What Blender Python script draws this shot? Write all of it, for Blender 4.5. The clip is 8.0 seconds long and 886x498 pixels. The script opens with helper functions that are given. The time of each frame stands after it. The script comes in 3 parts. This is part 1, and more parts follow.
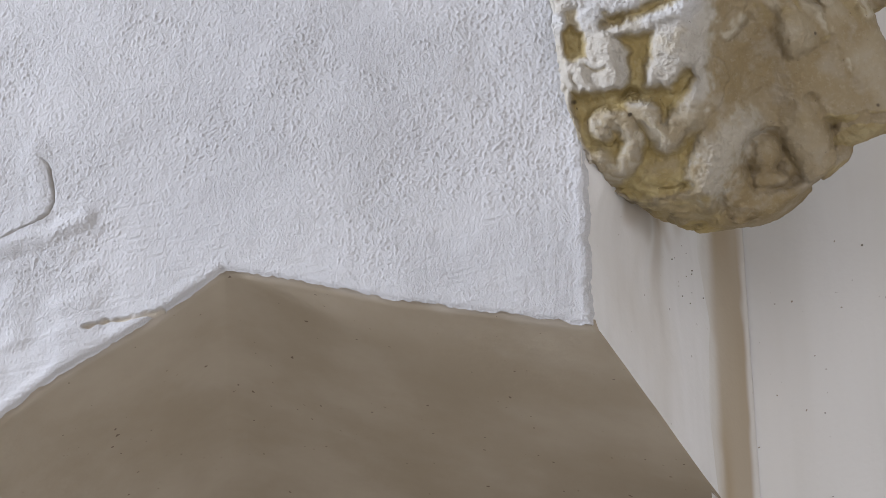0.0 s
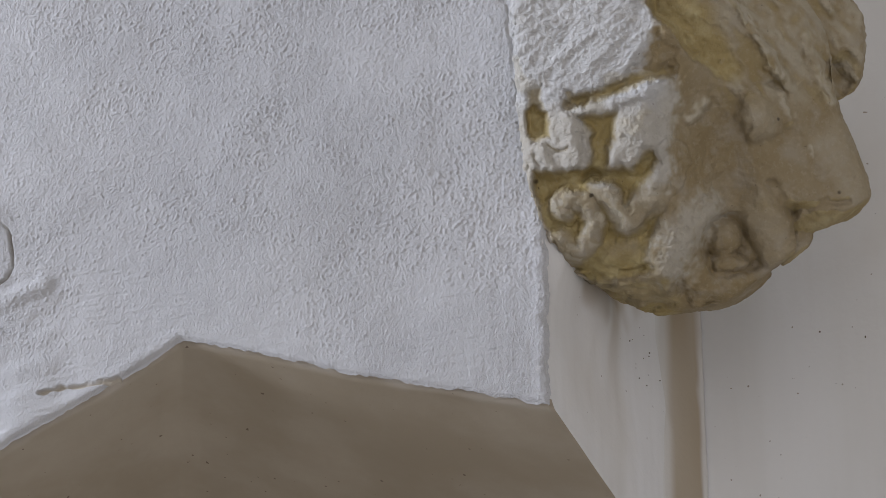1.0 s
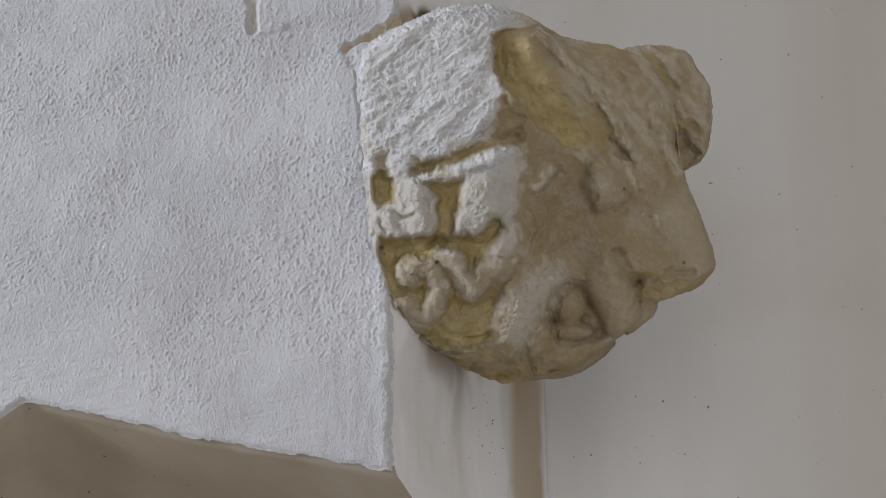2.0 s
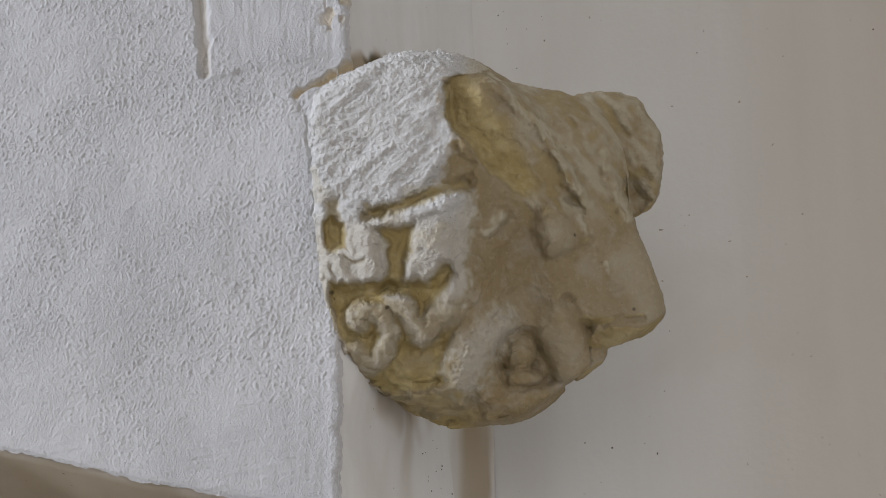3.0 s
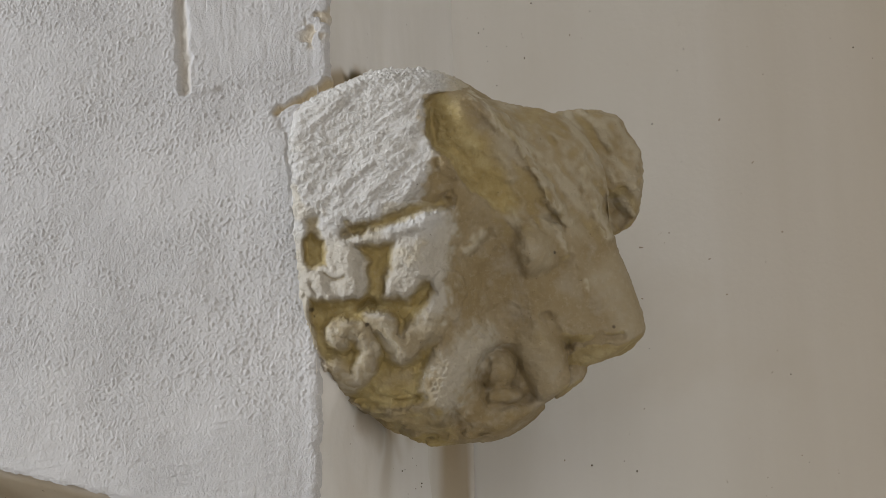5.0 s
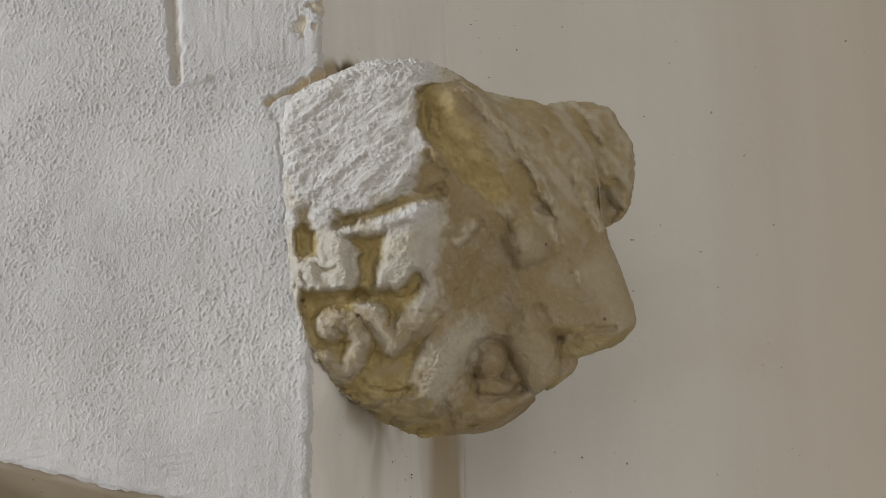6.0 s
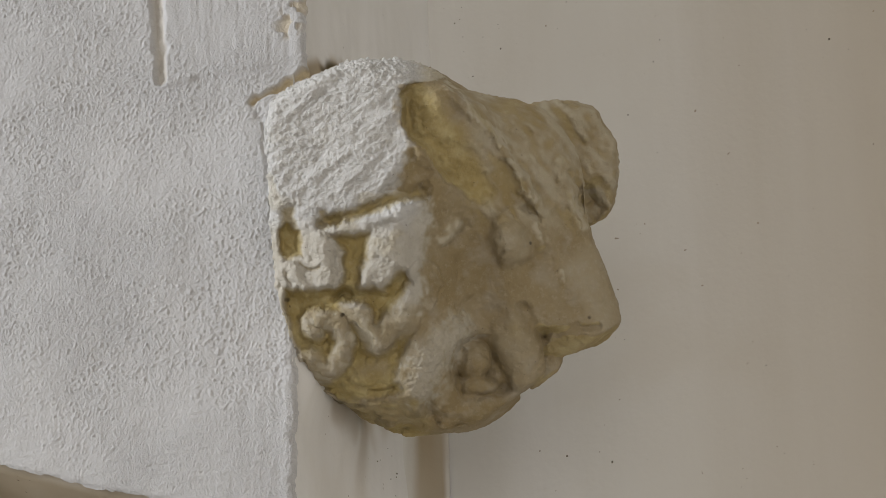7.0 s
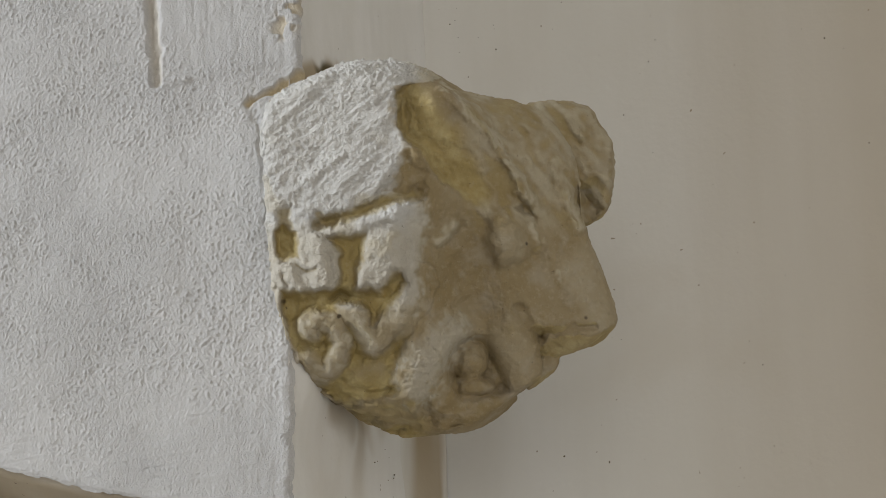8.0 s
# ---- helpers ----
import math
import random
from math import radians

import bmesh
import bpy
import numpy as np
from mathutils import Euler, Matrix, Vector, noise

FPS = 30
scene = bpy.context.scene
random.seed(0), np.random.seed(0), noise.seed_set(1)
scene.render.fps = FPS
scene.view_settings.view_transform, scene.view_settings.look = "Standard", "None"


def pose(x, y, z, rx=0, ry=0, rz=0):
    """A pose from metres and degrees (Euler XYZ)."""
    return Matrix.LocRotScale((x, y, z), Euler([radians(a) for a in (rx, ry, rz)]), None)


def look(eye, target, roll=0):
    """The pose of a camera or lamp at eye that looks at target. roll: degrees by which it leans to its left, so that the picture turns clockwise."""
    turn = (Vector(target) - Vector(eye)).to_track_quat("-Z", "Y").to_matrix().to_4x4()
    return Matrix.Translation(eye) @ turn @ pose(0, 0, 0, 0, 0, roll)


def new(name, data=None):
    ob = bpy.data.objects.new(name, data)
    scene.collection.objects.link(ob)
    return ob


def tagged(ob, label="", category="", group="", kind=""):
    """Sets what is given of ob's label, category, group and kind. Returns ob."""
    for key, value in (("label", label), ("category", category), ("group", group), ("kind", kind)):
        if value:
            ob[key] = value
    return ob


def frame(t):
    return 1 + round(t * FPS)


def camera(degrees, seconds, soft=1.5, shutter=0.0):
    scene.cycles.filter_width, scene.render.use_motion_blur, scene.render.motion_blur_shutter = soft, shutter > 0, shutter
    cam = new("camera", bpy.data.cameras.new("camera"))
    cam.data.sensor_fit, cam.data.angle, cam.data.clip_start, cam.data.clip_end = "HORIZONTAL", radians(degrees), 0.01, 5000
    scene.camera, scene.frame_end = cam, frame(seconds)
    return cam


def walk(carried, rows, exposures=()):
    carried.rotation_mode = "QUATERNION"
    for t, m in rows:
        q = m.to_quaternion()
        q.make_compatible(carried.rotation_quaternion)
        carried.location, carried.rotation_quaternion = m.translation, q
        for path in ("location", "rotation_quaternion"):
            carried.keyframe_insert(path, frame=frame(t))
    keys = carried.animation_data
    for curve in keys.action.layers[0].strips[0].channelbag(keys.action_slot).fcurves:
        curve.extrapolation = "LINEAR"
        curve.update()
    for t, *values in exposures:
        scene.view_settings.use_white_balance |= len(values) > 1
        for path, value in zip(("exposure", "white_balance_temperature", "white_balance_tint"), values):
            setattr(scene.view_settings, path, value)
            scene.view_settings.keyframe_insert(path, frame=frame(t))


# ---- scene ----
cam = camera(12.0, 8.0, soft=0.7)

# ---- camera: a long lens held at eye level, turning on the spot ----
PATH = [
    (0.0, pose(0, 0, 1.6, 115.420, 1.786, 5.383)),
    (0.1, pose(0, 0, 1.6, 115.790, 1.500, 5.255)),
    (0.2, pose(0, 0, 1.6, 115.885, 1.339, 5.234)),
    (0.5, pose(0, 0, 1.6, 116.054, 1.099, 5.083)),
    (1.0, pose(0, 0, 1.6, 116.432, 0.678, 4.226)),
    (1.5, pose(0, 0, 1.6, 116.861, 0.855, 2.916)),
    (2.0, pose(0, 0, 1.6, 117.295, 0.926, 1.995)),
    (3.5, pose(0, 0, 1.6, 118.091, 1.002, 1.143)),
    (4.0, pose(0, 0, 1.6, 118.195, 1.015, 1.059)),
    (5.5, pose(0, 0, 1.6, 118.068, 0.986, 0.891)),
    (6.0, pose(0, 0, 1.6, 118.009, 0.805, 0.725)),
    (6.5, pose(0, 0, 1.6, 117.997, 0.929, 0.656)),
    (7.0, pose(0, 0, 1.6, 117.994, 1.059, 0.621)),
    (7.5, pose(0, 0, 1.6, 117.984, 1.146, 0.620)),
    (8.0, pose(0, 0, 1.6, 118.008, 1.324, 0.704)),
]
EXPOSURE = [
    (0.0, 0.34, 5950, 18), (0.5, 0.15, 5950, 18), (1.0, -0.13, 5950, 18), (2.0, -0.03, 6000, 17), (3.5, 0.0, 6200, 16),
    (5.5, 0.0, 6580, 13.5), (7.2, 0.0, 6580, 13.5), (8.0, -0.02, 6530, 11.5),
]
walk(cam, PATH, exposures=EXPOSURE)

# ---- light: a tall church window to one side and an added fill lamp behind ----
world = bpy.data.worlds.new("world")
scene.world = world
world.use_nodes = True
sky = world.node_tree.nodes.new("ShaderNodeTexSky")
sky.sky_type = "NISHITA"
sky.sun_disc = False
sky.sun_elevation, sky.sun_rotation = radians(40), radians(120)
background = world.node_tree.nodes["Background"]
background.inputs["Strength"].default_value = 0.1
world.node_tree.links.new(sky.outputs["Color"], background.inputs["Color"])


def area_light(name, eye, target, width, height, watts, colour):
    lamp = bpy.data.lights.new(name, "AREA")
    lamp.shape, lamp.size, lamp.size_y, lamp.energy, lamp.color = "RECTANGLE", width, height, watts, colour
    ob = new(name, lamp)
    ob.matrix_world = look(eye, target)
    return ob


area_light("side_window_light", (-4.75, 3.2, 4.9), (0, 3.2, 4.9), 1.2, 2.5, 246, (0.88, 0.94, 1.0))
# broad fill added behind the camera; no such window is known
area_light("rear_fill_light", (1.2, -2.35, 2.3), (1.2, 0, 2.3), 4.4, 3.0, 97, (1.0, 0.98, 0.95))


# ---- materials ----
class Nodes:
    """Short way to write a node material."""

    def __init__(self, name):
        self.mat = bpy.data.materials.new(name)
        self.mat.use_nodes = True
        self.tree = self.mat.node_tree
        self.bsdf = self.tree.nodes["Principled BSDF"]
        self.co = self.node("ShaderNodeTexCoord").outputs["Object"]

    def node(self, kind, **inputs):
        n = self.tree.nodes.new(kind)
        for key, value in inputs.items():
            self.put(n, key.replace("_", " "), value)
        return n

    def put(self, n, key, value):
        if isinstance(value, bpy.types.NodeSocket):
            self.tree.links.new(value, n.inputs[key])
        else:
            n.inputs[key].default_value = value

    def noise(self, scale, detail=4.0, rough=0.55, stretch=(1, 1, 1)):
        m = self.node("ShaderNodeMapping", Vector=self.co, Scale=stretch)
        return self.node("ShaderNodeTexNoise", Vector=m.outputs[0], Scale=scale, Detail=detail, Roughness=rough).outputs[0]

    def ramp(self, value, low, high):
        n = self.node("ShaderNodeMapRange", Value=value)
        n.interpolation_type = "SMOOTHSTEP"
        n.inputs[1].default_value, n.inputs[2].default_value = low, high
        return n.outputs[0]

    def math(self, op, a, b):
        n = self.tree.nodes.new("ShaderNodeMath")
        n.operation = op
        self.put(n, 0, a), self.put(n, 1, b)
        return n.outputs[0]

    def mix(self, fac, a, b):
        n = self.tree.nodes.new("ShaderNodeMix")
        n.data_type = "RGBA"
        for i, v in ((0, fac), (6, a), (7, b)):
            self.put(n, i, v if isinstance(v, (bpy.types.NodeSocket, float)) else (*v, 1))
        return n.outputs[2]

    def attribute(self, name):
        n = self.tree.nodes.new("ShaderNodeAttribute")
        n.attribute_name = name
        return n.outputs["Fac"]

    def finish(self, colour, rough, height=None, distance=0.001, strength=1.0):
        self.put(self.bsdf, "Base Color", colour)
        self.put(self.bsdf, "Roughness", rough)
        self.bsdf.inputs["Specular IOR Level"].default_value = 0.25
        if height is not None:
            b = self.node("ShaderNodeBump", Height=height, Distance=distance, Strength=strength)
            self.tree.links.new(b.outputs[0], self.bsdf.inputs["Normal"])
        return self.mat


def limewash():
    n = Nodes("white limewashed plaster")
    blotch = n.ramp(n.noise(5, 5), 0.35, 0.7)
    c = n.mix(blotch, (0.445, 0.437, 0.425), (0.505, 0.496, 0.482))
    c = n.mix(n.math("MULTIPLY", n.ramp(n.noise(60, 4), 0.55, 0.8), 0.12), c, (0.47, 0.45, 0.42))
    c = n.mix(n.attribute("bare_or_shade"), c, (0.50, 0.41, 0.26))
    calm = n.math("ADD", n.math("MULTIPLY", n.ramp(n.noise(7, 4), 0.38, 0.62), 0.6), 0.4)
    grain = n.math("MULTIPLY", n.noise(560, 3, 0.6, (1, 1, 0.85)), calm)
    return n.finish(c, 0.85, grain, 0.0019, 1.0)


def beige_plaster(name, low, high):
    n = Nodes(name)
    streak = n.ramp(n.noise(9, 4, 0.6, (1, 1, 0.08)), 0.35, 0.7)
    c = n.mix(streak, low, high)
    c = n.mix(n.math("MULTIPLY", n.ramp(n.noise(4, 5), 0.5, 0.8), 0.3), c, (0.56, 0.50, 0.40))
    speck = n.ramp(n.noise(150, 1, 0.4), 0.785, 0.82)
    c = n.mix(n.math("MULTIPLY", speck, 0.8), c, (0.22, 0.16, 0.10))
    # brown mask: grime and runs, plus the back wall's fall-off of light
    c = n.mix(n.attribute("brown_tint"), c, (0.41, 0.33, 0.22))
    c = n.mix(n.attribute("moss"), c, (0.10, 0.075, 0.03))
    return n.finish(c, 0.8, n.noise(120, 5), 0.0008, 0.5)


def brown_plaster():
    n = Nodes("smooth brown soffit plaster")
    c = n.mix(n.ramp(n.noise(6, 5), 0.3, 0.75), (0.345, 0.285, 0.20), (0.43, 0.37, 0.28))
    speck = n.ramp(n.noise(150, 1, 0.4), 0.76, 0.80)
    c = n.mix(n.math("MULTIPLY", speck, 0.8), c, (0.12, 0.08, 0.05))
    c = n.mix(n.attribute("lime_or_light"), c, (0.66, 0.62, 0.56))
    return n.finish(c, 0.75, n.noise(90, 5), 0.001, 0.5)


def carved_stone():
    n = Nodes("weathered carved limestone")
    stone = n.mix(n.ramp(n.noise(14, 5), 0.35, 0.7), (0.262, 0.198, 0.10), (0.325, 0.265, 0.165))
    stone = n.mix(n.ramp(n.noise(38, 5), 0.5, 0.75), stone, (0.335, 0.283, 0.195))
    stone = n.mix(n.math("MULTIPLY", n.ramp(n.noise(17, 6, 0.65), 0.52, 0.72), 0.7), stone, (0.335, 0.292, 0.22))
    stone = n.mix(n.math("MULTIPLY", n.ramp(n.noise(22, 6, 0.65, (1.2, 0.8, 1)), 0.55, 0.75), 0.6), stone, (0.262, 0.198, 0.088))
    lime_or_light = n.mix(n.ramp(n.noise(70, 4), 0.35, 0.7), (0.57, 0.555, 0.518), (0.66, 0.648, 0.612))
    lime_or_light = n.mix(n.attribute("warm"), lime_or_light, (0.53, 0.46, 0.31))
    # these masks mix real coats with light and shade put into the colour
    c = n.mix(n.attribute("lime_or_light"), stone, lime_or_light)
    ochre = n.mix(n.ramp(n.noise(45, 4), 0.4, 0.7), (0.37, 0.285, 0.115), (0.50, 0.415, 0.21))
    c = n.mix(n.attribute("bare_or_shade"), c, ochre)
    c = n.mix(n.attribute("daub"), c, n.mix(n.ramp(n.noise(30, 4), 0.35, 0.7), (0.55, 0.49, 0.39), (0.64, 0.60, 0.53)))
    c = n.mix(n.math("MULTIPLY", n.ramp(n.noise(190, 5, 0.7), 0.52, 0.68), 0.13), c, (0.60, 0.55, 0.44))
    pit = n.ramp(n.noise(330, 1, 0.4), 0.77, 0.81)
    c = n.mix(n.math("MULTIPLY", pit, 0.5), c, (0.10, 0.07, 0.05))
    c = n.mix(n.math("MULTIPLY", n.attribute("pit_or_shade"), 0.85), c, (0.08, 0.06, 0.04))
    fine = n.math("MULTIPLY", n.noise(520, 4, 0.6), n.math("ADD", n.math("MULTIPLY", n.attribute("lime_or_light"), 0.7), 0.35))
    h = n.math("ADD", fine, n.math("MULTIPLY", n.noise(170, 4, 0.6), 0.6))
    return n.finish(c, 0.88, h, 0.003, 1.0)


def plain_surface(name, low, high, scale):
    n = Nodes(name)
    return n.finish(n.mix(n.noise(scale, 5), low, high), 0.8, n.noise(scale * 8, 4), 0.002, 0.5)


LIMEWASH, BROWN, STONE = limewash(), brown_plaster(), carved_stone()
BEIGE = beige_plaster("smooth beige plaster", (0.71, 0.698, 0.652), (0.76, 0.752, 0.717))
# paler than BEIGE: light the side wall lacks is put into its colour
PALE = beige_plaster("smooth pale plaster", (0.745, 0.733, 0.695), (0.80, 0.79, 0.765))
ROOM = plain_surface("old cream wall plaster", (0.64, 0.62, 0.58), (0.70, 0.68, 0.64), 3)
GRIME = plain_surface("dark grime", (0.10, 0.08, 0.06), (0.20, 0.16, 0.11), 60)
PAVING = plain_surface("worn stone paving", (0.46, 0.42, 0.37), (0.56, 0.52, 0.46), 4)


# ---- numeric helpers ----
def ease(a, b, x):
    t = np.clip((x - a) / (b - a), 0, 1)
    return t * t * (3 - 2 * t)


def lump(x, y, z, seed=0):
    """Smooth lattice noise, -1 to 1."""
    xi, yi, zi = np.floor(x).astype(np.int64), np.floor(y).astype(np.int64), np.floor(z).astype(np.int64)
    fx, fy, fz = x - xi, y - yi, z - zi
    fx, fy, fz = fx * fx * (3 - 2 * fx), fy * fy * (3 - 2 * fy), fz * fz * (3 - 2 * fz)
    total = 0
    for dx in (0, 1):
        for dy in (0, 1):
            for dz in (0, 1):
                h = (xi + dx) * 374761393 + (yi + dy) * 668265263 + (zi + dz) * 2147483647 + seed * 974634777
                h = (h ^ (h >> 13)) * 1274126177 & 0xFFFFFFFF
                h = ((h ^ (h >> 16)) & 0xFFFF) / 32767.5 - 1
                total = total + h * (fx if dx else 1 - fx) * (fy if dy else 1 - fy) * (fz if dz else 1 - fz)
    return total


def pimples(u, v, share, seed):
    """Scattered round grains in a unit lattice, 0 to 1 high; share of the cells that hold one."""
    ui, vi = np.floor(u).astype(np.int64), np.floor(v).astype(np.int64)
    best = np.zeros(u.shape)
    for di in (-1, 0, 1):
        for dj in (-1, 0, 1):
            h = (ui + di) * 374761393 + (vi + dj) * 668265263 + seed * 974634777
            h = (h ^ (h >> 13)) * 1274126177 & 0xFFFFFFFF
            h = (h ^ (h >> 15)) * 2246822519 & 0xFFFFFFFF
            a, b, c, d = ((h >> k & 255) / 255 for k in (0, 8, 16, 24))
            reach = 0.22 + 0.38 * c
            bump = np.clip(1 - ((u - ui - di - a) ** 2 + (v - vi - dj - b) ** 2) / reach ** 2, 0, 1) * (0.4 + 0.6 * c)
            best = np.maximum(best, np.where(d < share, bump, 0))
    return best


def mesh_object(name, verts, quads, material, smooth=True, **fields):
    me = bpy.data.meshes.new(name)
    me.from_pydata(np.asarray(verts, dtype=float), [], np.asarray(quads, dtype=int))
    me.validate()
    me.polygons.foreach_set("use_smooth", [smooth] * len(me.polygons))
    for key, values in fields.items():
        me.attributes.new(key, "FLOAT", "POINT").data.foreach_set("value", np.asarray(values, dtype=np.float32))
    me.materials.append(material)
    me.update()
    return new(name, me)


def sheet_quads(cols, rows, flip=False):
    i, j = np.meshgrid(np.arange(cols - 1), np.arange(rows - 1), indexing="ij")
    a = (i * rows + j).ravel()
    q = np.stack([a, a + rows, a + rows + 1, a + 1], 1)
    return q[:, ::-1] if flip else q


def stroke(x, y, *pts):
    """Distance in a plane to a line through the points."""
    best = np.full(x.shape, 1e9, dtype=np.float32)
    for (ax, ay), (bx, by) in zip(pts, pts[1:]):
        dx, dy = bx - ax, by - ay
        t = np.clip(((x - ax) * dx + (y - ay) * dy) / (dx * dx + dy * dy + 1e-9), 0, 1)
        best = np.minimum(best, np.hypot(x - ax - t * dx, y - ay - t * dy))
    return best


def box(name, low, high, material):
    bm = bmesh.new()
    bmesh.ops.create_cube(bm, size=1, matrix=Matrix.Translation([(a + b) / 2 for a, b in zip(low, high)]) @ Matrix.Diagonal([b - a for a, b in zip(low, high)] + [1]))
    me = bpy.data.meshes.new(name)
    bm.to_mesh(me)
    bm.free()
    me.materials.append(material)
    return new(name, me)


# ---- the setting ----
# The block of wall: its front turns 16 degrees off the view, its side runs back from the arris.
TURN = radians(16)
ARRIS = np.array([-0.1506, 3.6311, 0.0])
LEFT = np.array([-math.cos(TURN), math.sin(TURN), 0.0])
BACK = np.array([math.sin(TURN), math.cos(TURN), 0.0])
UP = np.array([0.0, 0.0, 1.0])
DEPTH = 0.49
TOP = 6.8


def place(h, d, z):
    """World places from metres left of the arris, metres back from the front, and height."""
    h, d, z = np.broadcast_arrays(h, d, z)
    return ARRIS + h[..., None] * LEFT + d[..., None] * BACK + z[..., None] * UP


SILL_H = (-0.006, 0.197, 0.327, 0.3785, 0.4554, 0.5604, 0.6223, 2.5, 4.7)
SILL_Z = (3.2385, 3.3045, 3.3560, 3.3740, 3.3351, 3.2939, 3.2596, 2.2, 1.0)


def sill(h):
    return np.interp(h, SILL_H, SILL_Z)


def arris_line(z):
    """How far the front reaches past the arris line, with its knocks and drips."""
    base = -0.003 - 0.010 * ease(3.66, 3.73, z)
    return base + 0.0022 * lump(z * 70, z * 0, z * 0, 5) + 0.0012 * lump(z * 210, z * 0, z * 0, 6)


def front_wall():
    cols, rows = 900, 800
    z_top, reach = 4.02, 0.80
    i, j = np.meshgrid(np.linspace(0, 1, cols), np.linspace(0, 1, rows), indexing="ij")
    h0 = i * reach
    z = sill(h0) + (z_top - sill(h0)) * j
    h = arris_line(z) * (1 - i) + h0
    low = sill(h)
    ragged = 0.0018 * lump(h * 60, z * 0, z * 0, 8) + 0.001 * lump(h * 190, z * 0, z * 0, 9)
    z = z + ragged * (1 - j)
    # rough float marks over broad unevenness; smoother brushed band along the lower edge
    calm = 0.45 + 0.55 * ease(0.02, 0.16, z - low + 0.05 * lump(h * 9, z * 9, z * 0, 3))
    calm = calm * (0.68 + 0.38 * ease(-0.35, 0.3, lump(h * 13, z * 17, z * 0, 5) + 0.5 * lump(h * 40, z * 52, z * 0, 6)))
    out = 0.0036 * lump(h * 7, z * 7, z * 0, 1) + 0.0010 * lump(h * 22, z * 22, z * 0, 2)
    wu, wv = h * 1000 + 1.0 * lump(h * 110, z * 110, z * 0, 12), (z - 3.6) * 850 + 1.0 * lump(h * 110, z * 110, z * 0, 13)
    wu, wv = wu + 0.35 * wv, wv - 0.2 * wu
    crumbs = 0.00028 * lump(wu / 2.2, wv / 2.2, z * 0, 10) + 0.0002 * lump(wu / 5.5, wv / 5.5, z * 0, 15)
    crumbs = crumbs + 0.0010 * pimples(wu / 3.6, wv / 4.2, 0.4, 11) + 0.0007 * pimples(wu / 2.3, wv / 2.5, 0.5, 18)
    new_coat = ease(0.150, 0.140, h) * ease(3.742, 3.77, z) * ease(-0.3, 0.1, lump(h * 30, z * 30, z * 0, 19) + (z - 3.8) * 8)
    calm = calm * (1 - 0.65 * new_coat)
    out = out + calm * crumbs + 0.0003 * lump(h * 85, z * 60, z * 0, 4)
    # brushed sideways along the lower edge, and in upright strokes on the newer coat beside the carving
    out = out + (1 - calm) * (1 - new_coat) * 0.0006 * lump(h * 40, z * 330, z * 0, 16)
    out = out + (0.0002 * ease(0.17, 0.04, h) + 0.0002 * new_coat) * (lump(h * 330, z * 45, z * 0, 17) + lump(h * 140, z * 30, z * 0, 20))
    # rounded arris and lower lip
    edge = np.minimum(h - arris_line(z), (z - low) * 0.9)
    out = out - 0.003 * (1 - ease(0, 0.006, edge)) ** 2 + 0.0012 * np.exp(-((edge - 0.009) / 0.006) ** 2)
    # patch of newer plaster with a step down one side and a ledge at its foot
    inside = ease(0.150, 0.140, h + 0.004 * lump(z * 60, z * 0, z * 0, 21)) * ease(3.742, 3.752, z)
    step = stroke(h, z, (0.150, 4.05), (0.1465, 3.85), (0.139, 3.752))
    out = out - 0.006 * ease(0.0095, 0.002, step + 0.003 * lump(h * 90, z * 90, z * 0, 22)) + 0.0015 * inside
    ledge = stroke(h, z, (0.137, 3.7465), (0.11, 3.747))
    out = out + 0.0022 * ease(0.008, 0.001, ledge)
    # crevice cut round the carving
    cut = stroke(h, z, (0.044, 3.7095), (0.012, 3.722), (-0.02, 3.736))
    seam = stroke(h, z, (0.036, 3.70), (0.026, 3.655), (0.020, 3.59), (0.012, 3.54))
    cut_in = ease(0.0066, 0.001, cut + 0.003 * lump(h * 120, z * 120, z * 0, 23))
    seam_in = ease(0.006, 0.001, seam + 0.004 * lump(h * 100, z * 100, z * 0, 24))
    out = out - 0.006 * cut_in - 0.0015 * seam_in
    # cracks in the old plaster
    crack = stroke(h, z, (0.584, 3.545), (0.572, 3.531), (0.567, 3.507), (0.565, 3.487), (0.571, 3.475), (0.586, 3.467), (0.64, 3.452))
    flake = stroke(h, z, (0.5296, 3.3405), (0.505, 3.342), (0.477, 3.3395), (0.445, 3.3405))
    swell = stroke(h, z, (0.64, 3.44), (0.58, 3.447), (0.53, 3.46))
    jitter = 0.0025 * lump(h * 130, z * 130, z * 0, 25)
    branch = stroke(h, z, (0.66, 3.428), (0.605, 3.4375), (0.565, 3.435)) + 0.0012
    cr = ease(0.0021, 0.0003, np.minimum(crack, branch + 0.0006) + 0.4 * jitter) * ease(3.545, 3.522, z) * (0.55 + 0.45 * ease(3.46, 3.475, z))
    fl = ease(0.0040, 0.0008, flake + jitter)
    out = out - 0.006 * cr - 0.005 * fl + 0.004 * ease(0.016, 0.002, swell)
    out = out + 0.003 * ease(0.030, 0.004, crack) * ease(0.562, 0.59, h)
    blister = ease(0.46, 0.54, h) * ease(3.49, 3.45, z) * ease(0.0, 0.03, z - low)
    out = out + 0.0028 * blister * np.clip(lump(h * 38, z * 62, z * 0, 28), -0.3, 1)
    chips = ease(0.020, 0.004, stroke(h, z, (0.004, 3.788), (-0.006, 3.812))) * ease(-0.1, 0.25, lump(h * 150, z * 150, z * 0, 26))
    out = out - 0.003 * chips
    bare_or_shade = np.clip(0.95 * cut_in + 0.15 * seam_in * ease(0, 0.5, lump(h * 60, z * 60, z * 0, 27)) + 0.35 * cr + 0.55 * fl + 0.6 * chips
                   + 0.3 * ease(0.009, 0.002, step), 0, 1)
